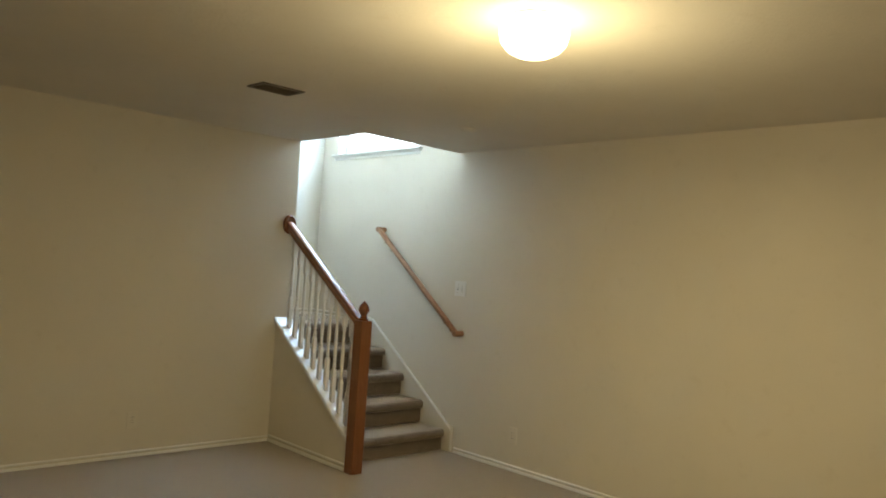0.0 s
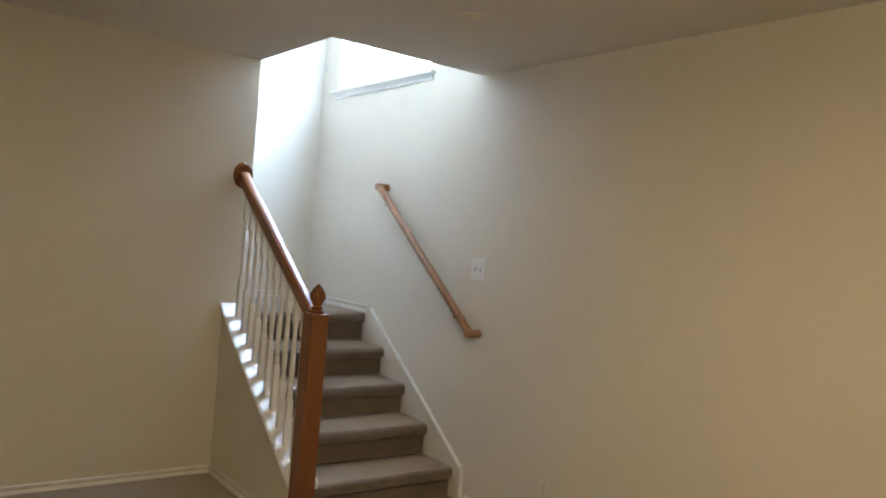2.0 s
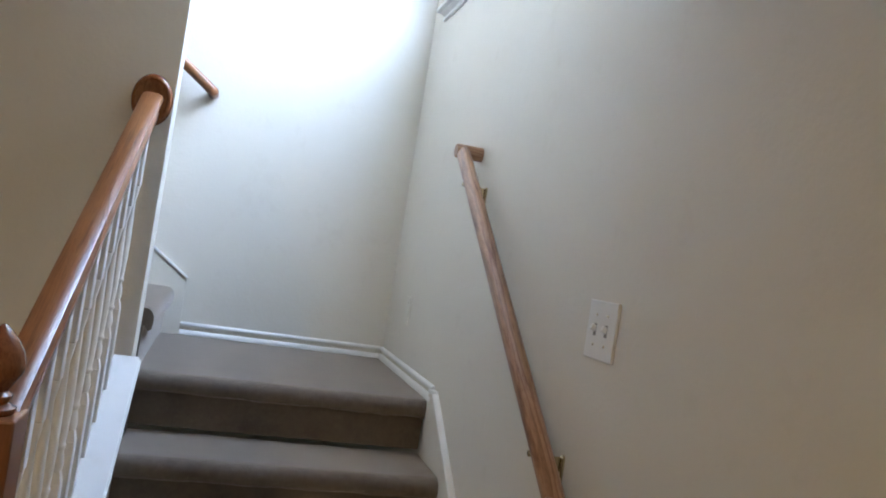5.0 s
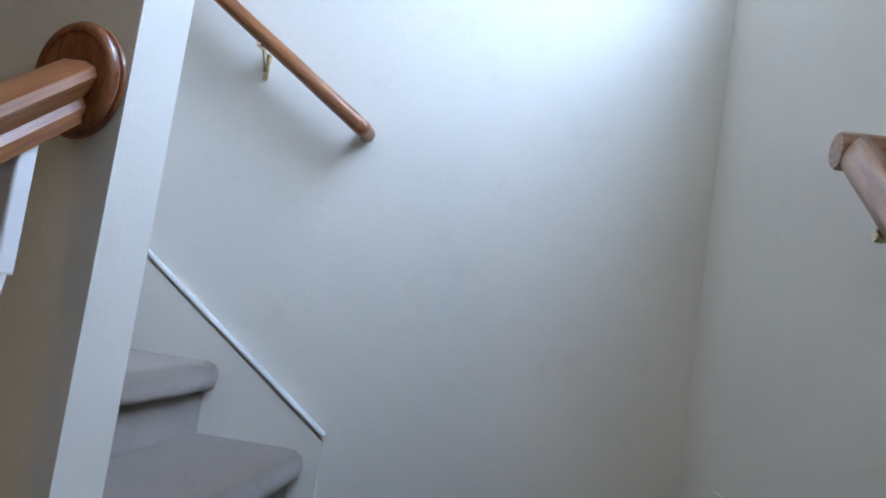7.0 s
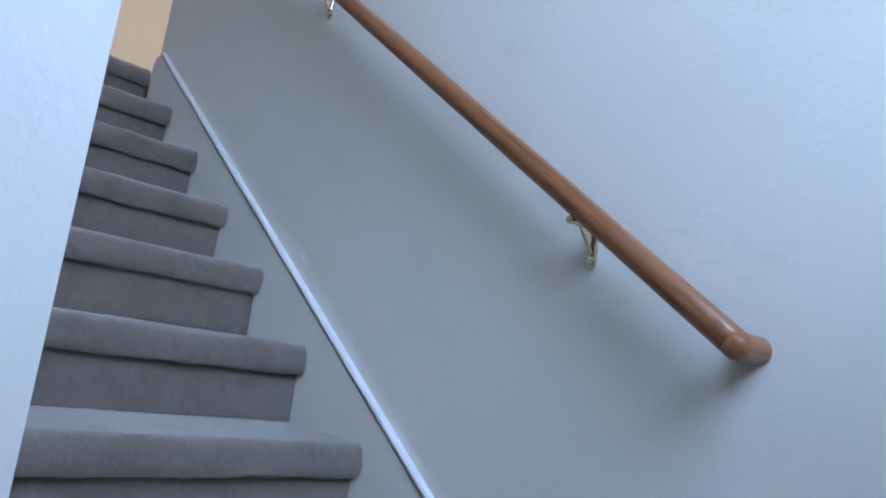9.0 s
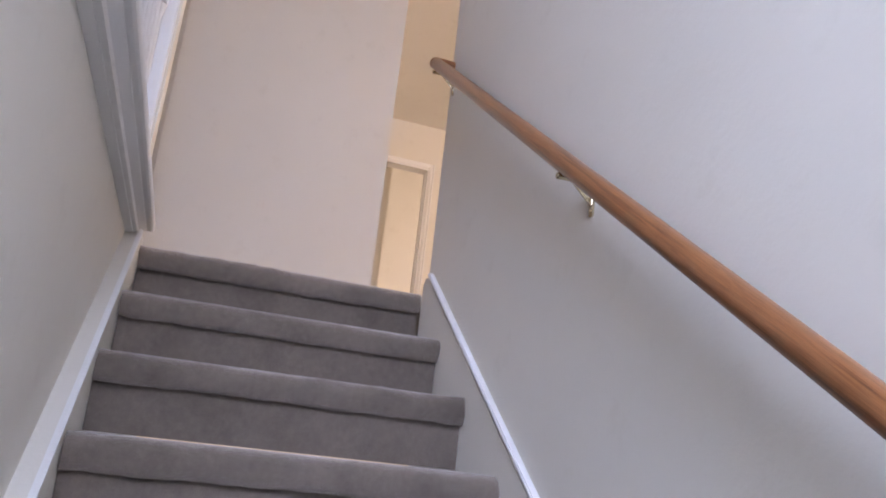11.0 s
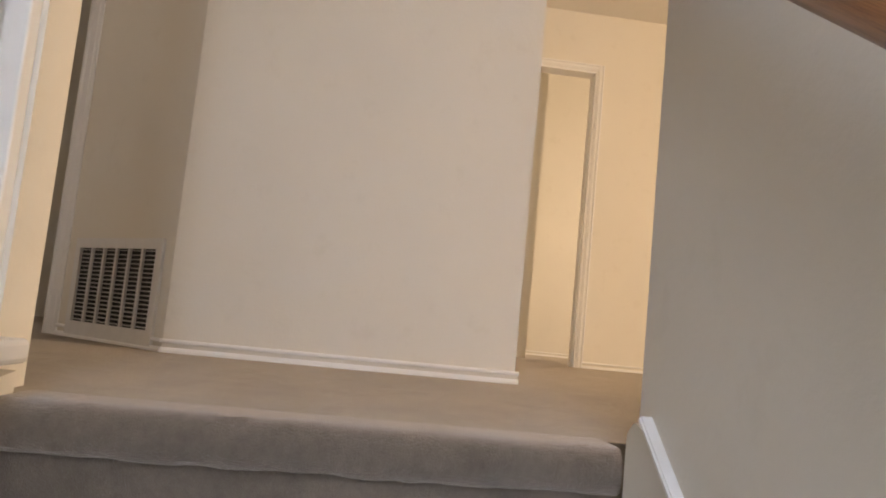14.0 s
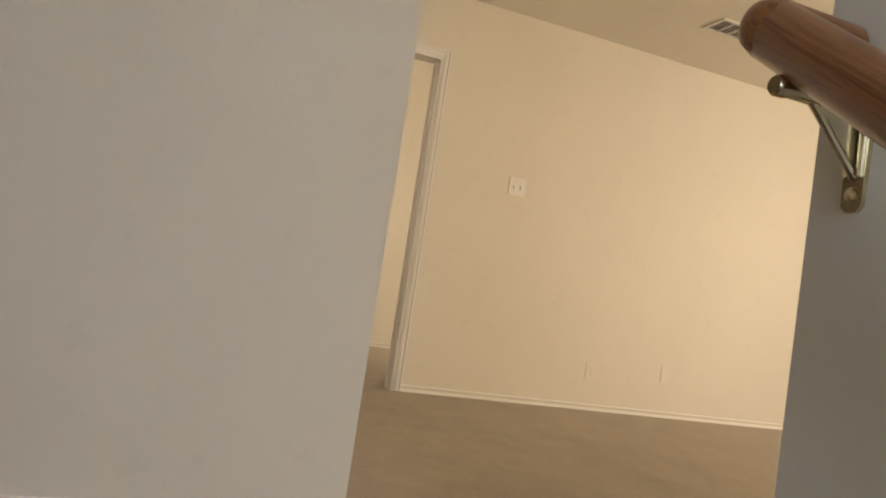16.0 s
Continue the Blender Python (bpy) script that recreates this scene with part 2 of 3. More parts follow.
wall("wall_stair", boxes((-7, WX, WY0, WY1, 0, ROOM_H), (-3.28, WX, WY0, WY1, ROOM_H, 2.752)), "cream painted wall beside the upper stair flight")
wall("wall_south", boxes((-7.12, 0, -6.62, -6.5, -0.2, ROOM_H)), "cream painted wall of the lower room")
wall("wall_west", boxes((-7.12, -7, -6.5, WY1, -0.2, ROOM_H)), "cream painted side wall of the lower room")
wall("wall_landing", boxes((-3.19, 0, LY, LY + 0.12, 0, TOP)), "off-white textured wall along landing and upper flight")
wall("wall_shaft_side", boxes((WX - 0.12, WX, VOID_Y, WY1, 2.74, TOP), (WX - 0.12, WX, VOID_Y, WY0, ROOM_H + 0.004, 2.74)), "cream wall at the side of the stair void")
wall("wall_shaft_front", boxes((WX - 0.12, 0, VOID_Y - 0.12, VOID_Y, ROOM_H + 0.004, TOP)), "cream wall closing the stair void")
tagged(put("ceiling", boxes((-7, 0, -6.5, VOID_Y, ROOM_H, UP - 0.02), (-7, WX, VOID_Y, WY0, ROOM_H, UP - 0.02)), CEIL), "matt cream ceiling of the lower room", "ceiling", kind="structure")

# ---- large structure: upper floor ----
tagged(put("floor_upper", boxes((-10.3, -3.31, -1.3, 7.5, UP - 0.2, UP), (-3.31, WX - 0.12, -1.3, WY0, UP - 0.018, UP), (-3.31, 0, LY + 0.12, 7.5, UP - 0.2, UP)), CARPET_LIT), "beige carpeted floor of the upper storey", "floor", kind="structure")
wall("wall_hall", boxes((HALL_X - 0.12, HALL_X, 0.932, 2.066, UP, TOP)), "cream painted end wall facing the stairs")
wall("wall_closet", boxes((DOOR_X, -5.62, 1.946, 2.066, UP, TOP), (-4.775, HALL_X - 0.12, 1.946, 2.066, UP, TOP), (-5.62, -4.775, 1.946, 2.066, UP + 2.05, TOP)), "cream wall with a closet door")
ax, ay = HALL_X, 0.932
u45 = Vector((-0.7071, -0.7071, 0))
n45 = Vector((0.7071, -0.7071, 0))     # towards the hall
ANG_L = 0.79


def on45(s, d, z):
    """A place on the slanting wall: s along it, d out from it."""
    return Vector((ax, ay, z)) + u45 * s + n45 * d


wall("wall_slanting", prism(bmesh.new(), [(0, UP), (ANG_L, UP), (ANG_L, TOP), (0, TOP)], lambda u, v, w: on45(u, w, v), -0.12, 0.0), "slanting cream wall with a return-air grille")
ex, ey = on45(ANG_L, 0, 0).x, on45(ANG_L, 0, 0).y
wall("wall_passage", boxes((DOOR_X, ex - 0.02, ey - 0.02, ey + 0.1, UP, TOP)), "cream passage wall in shade")
d0, d1, dz = 2.25, 3.028, UP + 2.055
wall("wall_north_hall", boxes((DOOR_X - 0.12, DOOR_X, -1.3, d0, UP, TOP), (DOOR_X - 0.12, DOOR_X, d1, 7.5, UP, TOP), (DOOR_X - 0.12, DOOR_X, d0, d1, dz, TOP)), "warm cream wall with an open doorway")
wall("wall_far", boxes((-10.42, -10.3, -1.3, 7.5, UP, 6.4)), "warm cream wall of the further room")
wall("wall_far_side", boxes((-10.3, DOOR_X - 0.12, 0.9, 1.02, UP, 6.4)), "cream side wall of the further room")
# the opening at x -4.1 to -2.9 is added, unseen, behind the passage fill
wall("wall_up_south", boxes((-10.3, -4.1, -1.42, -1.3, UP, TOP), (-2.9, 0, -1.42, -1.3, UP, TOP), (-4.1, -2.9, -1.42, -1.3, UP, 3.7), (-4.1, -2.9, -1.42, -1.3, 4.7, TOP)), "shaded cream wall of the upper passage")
wall("wall_up_north", boxes((-10.3, -9.6, 7.5, 7.62, UP, TOP), (-7.8, -5.0, 7.5, 7.62, UP, TOP), (-2.0, 0, 7.5, 7.62, UP, TOP), (-9.6, -7.8, 7.5, 7.62, UP, 3.4), (-9.6, -7.8, 7.5, 7.62, 4.95, TOP), (-5.0, -2.0, 7.5, 7.62, UP, 3.4), (-5.0, -2.0, 7.5, 7.62, 4.95, TOP)), "cream outer wall with windows")
wall("wall_room_divider", boxes((-10.3, DOOR_X - 0.12, 6.5, 6.62, UP, 6.4), (DOOR_X - 0.12, DOOR_X, 0.9, 6.62, TOP, 6.4)), "cream wall of the further room")
tagged(put("ceiling_upper", boxes((DOOR_X, 0.16, -1.42, 7.62, TOP, TOP + 0.2), (-10.42, DOOR_X, -1.42, 0.9, TOP, TOP + 0.2), (-10.42, DOOR_X, 6.62, 7.62, TOP, TOP + 0.2), (-10.42, DOOR_X, 0.9, 6.62, 6.4, 6.6)), CEIL), "matt cream ceiling of the upper storey", "ceiling", kind="structure")

# ---- trim ----


def baseboard(a, b, out, z, h=0.042, name="baseboard"):
    """From a to b (x, y) along a wall whose inner side is out."""
    a, b, out = Vector((*a, 0)), Vector((*b, 0)), Vector((*out, 0)).normalized()
    d = b - a
    ob = empty(name, Matrix.Translation(a + Vector((0, 0, z))), "low white baseboard with a top bead and a bottom shoe", "baseboard", kind="structure")
    fn = lambda u, v, w: a + d * w + out * (u - 0.002) + Vector((0, 0, z + v))
    shoe = [(0, 0), (0.017, 0), (0.0165, h * 0.16), (0.013, h * 0.3), (0.0095, h * 0.38), (0, h * 0.38)]
    body = [(0, h * 0.37), (0.003, h * 0.37), (0.003, h * 0.71), (0, h * 0.71)]
    bead = [(0, h * 0.7), (0.011, h * 0.7), (0.0135, h * 0.76), (0.0135, h * 0.88), (0.01, h * 0.97), (0.005, h), (0, h)]
    for part_name, prof, mat in (("shoe", shoe, TRIM), ("body", body, WALL), ("bead", bead, TRIM)):
        part(part_name, prism(bmesh.new(), prof, fn, 0, 1), mat, ob)
    return ob


baseboard((0, -0.1), (0, -6.5), (-1, 0), 0)
baseboard((-7, WY0), (-1.054, WY0), (0, -1), 0)
baseboard((-7, -6.5), (-7, WY0), (1, 0), 0)
baseboard((-7, -6.5), (0, -6.5), (0, 1), 0)
baseboard((-1.054, WY0 - 0.014), (-1.054, -0.12), (-1, 0), 0, 0.05)
baseboard((-0.004, 1.03), (-0.004, LY), (-1, 0), LAND + 0.002, 0.052)
baseboard((-0.014, LY), (-0.87, LY), (0, -1), LAND + 0.002, 0.052)
baseboard((HALL_X, 0.932), (HALL_X, 2.078), (1, 0), UP)
p, q = on45(0, 0, 0), on45(ANG_L - 0.09, 0, 0)
baseboard((p.x, p.y), (q.x, q.y), (n45.x, n45.y), UP)
baseboard((DOOR_X, d1 + 0.042), (DOOR_X, 7.5), (1, 0), UP)
baseboard((-10.3, 1.02), (-10.3, 6.5), (1, 0), UP)
baseboard((-10.3, 1.02), (DOOR_X - 0.12, 1.02), (0, 1), UP)
baseboard((HALL_X - 0.0, 2.066), (-4.77, 2.066), (0, 1), UP)


def casing_profile(w=0.06):
    return [(0, 0), (w, 0), (w, 0.018), (w * 0.8, 0.018), (w * 0.74, 0.013), (w * 0.55, 0.012), (w * 0.3, 0.012), (w * 0.24, 0.009), (w * 0.05, 0.008), (0, 0.006)]


# doorway of the further room
door1 = tagged(empty("door_1", pose(DOOR_X, d1, UP), "open doorway with white moulded casing", "doorway", kind="structure"))
prof = casing_profile(0.042)
part("side_casing", prism(bmesh.new(), prof, lambda u, v, w: Vector((DOOR_X - 0.002 + v, d1 + u, w)), UP, dz + 0.042), TRIM, door1)
part("side_casing", prism(bmesh.new(), prof, lambda u, v, w: Vector((DOOR_X - 0.002 + v, d0 - u, w)), UP, dz + 0.042), TRIM, door1)
part("head_casing", prism(bmesh.new(), prof, lambda u, v, w: Vector((DOOR_X - 0.002 + v, w, dz + u)), d0, d1), TRIM, door1)
part("jamb", boxes((DOOR_X - 0.125, DOOR_X - 0.001, d1 - 0.016, d1 + 0.001, UP, dz - 0.016), (DOOR_X - 0.07, DOOR_X - 0.035, d1 - 0.028, d1 - 0.015, UP, dz - 0.028)), TRIM, door1)
part("jamb", boxes((DOOR_X - 0.125, DOOR_X - 0.001, d0 - 0.001, d0 + 0.016, UP, dz - 0.016)), TRIM, door1)
part("head_jamb", boxes((DOOR_X - 0.125, DOOR_X - 0.001, d0 - 0.001, d1 + 0.001, dz - 0.016, dz + 0.001)), TRIM, door1)
wall("wall_far_closet", boxes((-10.3, -8.6, 1.02, 3.0, UP, 6.4)), "warm cream closet walls jutting into the further room")

# closet door on the hall block, with its knob
closet = empty("closet_door", pose(-5.2, 2.045, UP), "closed cream closet door with a brass knob", "door")
part("door_leaf", boxes((-5.615, -4.78, 2.028, 2.063, UP + 0.012, UP + 2.045), bevel=0.003), TRIM, closet)
bm = lathe(bmesh.new(), [(0.03, 0), (0.03, 0.006), (0.012, 0.01), (0.012, 0.03), (0.02, 0.034), (0.026, 0.04), (0.025, 0.05), (0.014, 0.055), (0.004, 0.056)], along((-4.9, 2.063, 3.5), (-4.9, 3, 3.5)))
part("knob", bm, BRASS, closet, "round brass knob", True)

# casing at the slanting wall's end
bm = prism(bmesh.new(), casing_profile(0.085), lambda u, v, w: on45(ANG_L - 0.088 + u, v - 0.002, w), UP, UP + 2.1)
tagged(put("trim", bm, TRIM), "white painted door casing at a passage opening", "trim", kind="structure")

# bright sky beyond the stair window
SKYLIT, nt, b = nodes_of("bright_sky")
b.inputs["Base Color"].default_value = (0, 0, 0, 1)
b.inputs["Emission Color"].default_value = (0.8, 0.92, 1.0, 1)
b.inputs["Emission Strength"].default_value = 5.0
tagged(put("backdrop", boxes((6.0, 6.05, -12, 16, -0.25, 16)), SKYLIT), "plain bright sky outside the stair window", "sky", kind="structure")

# ---- stair window ----
window = empty("window_1", pose(0.08, (win_y0 + win_y1) / 2, win_z0), "white framed stair window with a moulded sill, bright sky behind", "window", kind="structure")
ym = (win_y0 + win_y1) / 2
part("window_frame", boxes((0.08, 0.13, win_y0 - 0.001, win_y0 + 0.05, win_z0, win_z1), (0.08, 0.13, win_y1 - 0.05, win_y1 + 0.001, win_z0, win_z1), (0.08, 0.13, win_y0 + 0.05, win_y1 - 0.05, win_z0, win_z0 + 0.05), (0.08, 0.13, win_y0 + 0.05, win_y1 - 0.05, win_z1 - 0.05, win_z1), (0.085, 0.125, win_y0 + 0.05, win_y1 - 0.05, 3.64, 3.68)), TRIM, window)
for z0, z1 in ((win_z0 + 0.05, 3.64), (3.68, win_z1 - 0.05)):
    g = part("pane", boxes((0.102, 0.108, win_y0 + 0.05, win_y1 - 0.05, z0, z1)), GLASS, window)
    g.visible_shadow = False
bm = boxes((-0.042, 0.085, win_y0 - 0.06, win_y1 + 0.06, win_z0 - 0.018, win_z0 + 0.002), bevel=0.005)
part("window_sill", bm, TRIM, window)
apron = [(0, 0), (0.012, 0), (0.014, 0.006), (0.01, 0.01), (0.01, 0.02), (0.016, 0.024), (0.026, 0.032), (0.026, 0.036), (0, 0.036)]
part("apron", prism(bmesh.new(), apron, lambda u, v, w: Vector((0.002 - u, w, win_z0 - 0.053 + v)), win_y0 - 0.04, win_y1 + 0.04), TRIM, window)

# ---- stairs ----


def step_outline(depth, drop, nose=1.0):
    """Side view of one carpeted step, nose at u = 0, top at v = 0."""
    pts = [(depth, -drop), (0.03, -drop), (0.03, -0.048), (0.024, -0.05), (0.013, -0.063), (0.004, -0.056), (0.0, -0.04), (0.001, -0.024), (0.007, -0.011), (0.017, -0.003), (0.03, 0.0), (depth, 0.0)]
    return [(u, v * nose if v > -0.07 and v > -drop else v) for u, v in pts]


def make_step(name, outline, fn, lo, hi, parent, seg=40):
    """A carpeted step, its pile a little uneven along the nose."""
    bm = bmesh.new()
    rows = []
    for k in range(seg + 1):
        w = lo + (hi - lo) * k / seg
        rows.append([])
        for u, v in outline:
            p = Vector(fn(u, v, w))
            if 0.001 < -v < 0.078 and u < 0.033:
                p += 0.004 * noise.noise_vector(p * 9.0) + 0.0035 * noise.noise_vector(p * 31.0)
            rows[-1].append(bm.verts.new(p))
    n = len(outline)
    for r, s in zip(rows, rows[1:]):
        for i in range(n):
            j = (i + 1) % n
            bm.faces.new((r[i], r[j], s[j], s[i]))
    bm.faces.new(rows[0][::-1])
    bm.faces.new(rows[-1])
    return part(name, bm, CARPET, parent, "", True)


flight1 = empty("lower_stairs", pose(-0.48, 0.5, 0), "short carpeted stair flight of five greyish beige steps", "stairs", kind="structure")
for i in range(5):
    y = RUN * i
    last = i == 4
    z = LAND if last else RISE * (i + 1) - 0.018
    out = step_outline(RUN + 0.03 if not last else LY - y, RISE - 0.008 if i else z)
    make_step("step" if not last else "landing", out, lambda u, v, w: (w, y + u, z + v), -0.94 if not last else WX, -0.016, flight1)
# the part of the landing beyond the wall's end
part("landing_corner", boxes((-0.96, WX + 0.002, WY1 + 0.04, LY, 0.7, LAND)), CARPET, flight1)

flight2 = empty("upper_stairs", pose(-2.0, 1.48, 0.9), "carpeted stair flight of ten greyish taupe steps", "stairs", kind="structure")
for i in range(10):
    x = -0.912 - RUN2 * i
    z = 0.9 + RISE2 * (i + 1) - (0.001 if i == 9 else 0)
    out = step_outline(RUN2 + 0.034 if i < 9 else 0.115, RISE2 - (0.002 if i else -0.014), 1.12)
    make_step("step", out, lambda u, v, w: (x - u, w, z + v), WY1 + (0.044 if i else 0.002), LY - 0.016, flight2)


def skirt(name, pts, fn, lo, hi, parent_label):
    bm = prism(bmesh.new(), pts, fn, lo, hi)
    return tagged(put(name, bm, WALL), parent_label, "skirt board", kind="structure")


def strip(a, b, fn, w0, w1, h=0.013, name="trim"):
    """A white moulding on a skirt board's sloping edge, from a to b in (u, v)."""
    a, b = Vector(a), Vector(b)
    d = (b - a).normalized()
    n = Vector((-d.y, d.x))
    if n.y < 0:
        n = -n
    o = [a - n * h, b - n * h, b, a]
    bm = prism(bmesh.new(), [(p.x, p.y) for p in o], fn, w0, w1)
    bmesh.ops.bevel(bm, geom=bm.edges[:], offset=0.003, segments=2, affect="EDGES")
    return tagged(put(name, bm, TRIM), "thin white painted stair moulding", "trim", kind="structure")


f_east = lambda u, v, w: Vector((w, u, v))
skirt("skirt_board", [(-0.075, 0), (1.05, 0), (1.05, 0.92), (0.99, 0.92), (-0.07, 0.168)], f_east, -0.016, 0.002, "cream painted skirt board beside the lower steps")
strip((-0.075, 0.173), (0.993, 0.93), f_east, -0.021, 0.002)
strip((0.985, 0.93), (1.05, 0.93), f_east, -0.021, 0.002)
strip((-0.075, 0.0), (-0.075, 0.2), lambda u, v, w: Vector((w, u - 0.0, v)), -0.021, 0.002, 0.012)
f_back = lambda u, v, w: Vector((u, w, v))
skirt("skirt_board", [(-0.872, 0.9), (-0.872, 1.11), (-3.14, 2.745), (-3.17, 2.752), (-3.195, 2.735), (-3.198, 2.706), (-3.198, 2.5), (-0.92, 0.8)], f_back, LY - 0.015, LY + 0.002, "cream painted skirt board beside the upper steps")
strip((-0.868, 1.13), (-3.145, 2.766), f_back, LY - 0.019, LY + 0.002, 0.0105)
skirt("skirt_board", [(-0.955, 0.9), (-0.955, 1.1), (-3.14, 2.725), (-3.27, 2.74), (-3.27, 2.5), (-1.0, 0.8)], f_back, WY1 - 0.002, WY1 + 0.042, "cream painted skirt board beside the upper steps")
strip((-0.95, 1.115), (-3.145, 2.738), f_back, WY1 + 0.034, WY1 + 0.047)

# ---- lower guard: knee wall, cap, newel, balusters, rail ----
KX0, KX1 = -1.054, -0.94
cap_z = lambda y: 0.325 + 0.716 * y      # top of the sloping cap
bm = prism(bmesh.new(), [(-0.13, 0), (WY0, 0), (WY0, cap_z(WY0) - 0.03), (-0.13, cap_z(-0.13) - 0.03)], f_east, KX0, KX1)
wall("knee_wall", bm, "low cream knee wall beside the lower steps")
bm = prism(bmesh.new(), [(-0.135, cap_z(-0.135) - 0.032), (WY0 + 0.0, cap_z(WY0) - 0.032), (WY0 + 0.0, cap_z(WY0)), (-0.135, cap_z(-0.135))], f_east, KX0 - 0.022, KX1 + 0.022)
bmesh.ops.bevel(bm, geom=bm.edges[:], offset=0.006, segments=2, affect="EDGES")
tagged(put("trim", bm, TRIM), "white painted sloping cap on the knee wall", "trim", kind="structure")

GX = -1.0
newel = empty("newel_post", pose(GX - 0.015, -0.185, 0), "square oak newel post with a turned acorn finial", "newel post")
nx, ny, h = GX - 0.034, -0.18, 0.044
part("post", boxes((nx - h, nx + h, ny - h, ny + h, 0, 1.03), bevel=0.004), OAK_POST, newel)
fin = [(0.03, 0), (0.034, 0.006), (0.034, 0.012), (0.022, 0.018), (0.026, 0.026), (0.026, 0.03), (0.019, 0.036), (0.027, 0.05), (0.036, 0.065), (0.037, 0.078), (0.033, 0.094), (0.023, 0.112), (0.011, 0.126), (0.002, 0.134)]
part("finial", lathe(bmesh.new(), fin, pose(nx, ny, 1.028), 24), OAK_DARK, newel, "dark turned acorn finial", True)

rail_z = lambda y: 1.024 + 0.637 * (y + 0.135)
RAIL_SEC = [(-0.022, -0.03), (0.022, -0.03), (0.024, -0.012), (0.017, -0.004), (0.026, 0.008), (0.03, 0.02), (0.026, 0.03), (0.014, 0.036), (-0.014, 0.036), (-0.026, 0.03), (-0.03, 0.02), (-0.026, 0.008), (-0.017, -0.004), (-0.024, -0.012)]


def shaped_rail(name, a, b, label):
    m = along_up(a, b)
    length = (Vector(b) - Vector(a)).length
    bm = prism(bmesh.new(), RAIL_SEC, lambda u, v, w: Vector((u, v, w)), 0, length)
    ob = put(name, bm, OAK, None, "", True)
    ob.matrix_basis = m
    return tagged(ob, label, "handrail")


shaped_rail("handrail", (GX - 0.026, -0.18, rail_z(-0.18) - 0.014), (GX, WY0 - 0.012, rail_z(WY0 - 0.012)), "varnished oak handrail sloping up to the wall")
rosette = empty("rosette", pose(GX, WY0, rail_z(WY0)), "oval dark oak rosette on the wall", "rosette")
ros_m = pose(GX - 0.002, WY0 + 0.001, rail_z(WY0) + 0.004, 90) @ Matrix.Diagonal((0.8, 1.06, 1, 1))
part("back_plate", lathe(bmesh.new(), [(0.062, 0), (0.068, 0.002), (0.07, 0.006), (0.068, 0.01), (0.063, 0.012)], ros_m, 40), OAK_DARK, rosette, "", True)
part("raised_ring", lathe(bmesh.new(), [(0.063, 0.011), (0.067, 0.014), (0.068, 0.02), (0.064, 0.027), (0.057, 0.031), (0.053, 0.031), (0.051, 0.028), (0.02, 0.028)], ros_m, 40), OAK_DARK, rosette, "", True)


def baluster(m, length, s, low, high, label, group):
    """A white turned baluster: square foot, turned shaft, square head."""
    ob = empty("baluster", m, label, "baluster", group)
    t = length - low - high
    foot = boxes((-s, s, -s, s, 0, low), bevel=0.003)
    neck = [foot.verts.new((x * s * k, y * s * k, z)) for k, z in ((0.985, low - 0.001), (0.62, low + 0.024)) for x, y in ((-1, -1), (1, -1), (1, 1), (-1, 1))]
    for q in range(4):
        foot.faces.new((neck[q], neck[(q + 1) % 4], neck[4 + (q + 1) % 4], neck[4 + q]))
    foot.faces.new(neck[4:])
    local_part("foot", foot, TRIM, ob, m)
    prof = [(s * 0.72, low + 0.006), (s * 0.66, low + 0.022), (s * 0.8, low + 0.028), (s * 0.88, low + 0.04), (s * 0.78, low + 0.054), (s * 0.6, low + 0.066), (s * 0.62, low + 0.07), (s * 0.8, low + 0.074), (s * 0.8, low + 0.08), (s * 0.66, low + 0.083), (s * 0.74, low + 0.1), (s * 0.84, low + 0.15), (s * 0.82, low + 0.2), (s * 0.6, low + t - 0.04), (s * 0.82, low + t - 0.022), (s * 0.97, low + t + 0.002)]
    bm = lathe(bmesh.new(), prof, m, 14)
    part("shaft", bm, TRIM, ob, "", True)
    local_part("head", boxes((-s, s, -s, s, low + t, length), bevel=0.003), TRIM, ob, m)
    return ob


for k in range(10):
    y = -0.04 + 0.0915 * k
    z0 = cap_z(y) - 0.01
    z1 = rail_z(y) - 0.02
    baluster(pose(GX + 0.002 - 0.02 * (0.88 - y), y, z0), z1 - z0, 0.0155, 0.22, 0.16, "white painted turned wooden baluster on the knee wall", "balusters of the lower guard")

# ---- wall handrails with brackets ----


def round_rail(a, b, wall_dir, label, r=0.023, returns=(True, True), wood=OAK, rounded=True):
    """A round oak rail with mitred returns to the wall."""
    a, b, wd = Vector(a), Vector(b), Vector(wall_dir)
    rail = empty("wall_handrail", along_up(a, b), label, "handrail")
    length = (b - a).length
    prof = [(r * 0.96, 0), (r, 0.004), (r, length - 0.004), (r * 0.96, length)]
    bm = lathe(bmesh.new(), prof, Matrix(), 20)
    ob = put("rail", bm, wood, None, "", True)
    ob.parent = rail
    for end, yes in ((a, returns[0]), (b, returns[1])):
        if yes:
            tip = [(r * 0.4, -r), (r * 0.75, -r * 0.8), (r * 0.97, -r * 0.3)] if rounded else [(r * 0.9, -r - 0.001), (r * 0.99, -r + 0.002), (r * 1.005, -r + 0.006)]
            bm = lathe(bmesh.new(), tip + [(r * 1.005, 0.0), (r * 1.005, 0.064)], Matrix(), 20)
            ob = put("return", bm, wood, None, "", True)
            ob.parent = rail
            ob.matrix_basis = rail.matrix_basis.inverted() @ along(end, end + wd)
    return rail


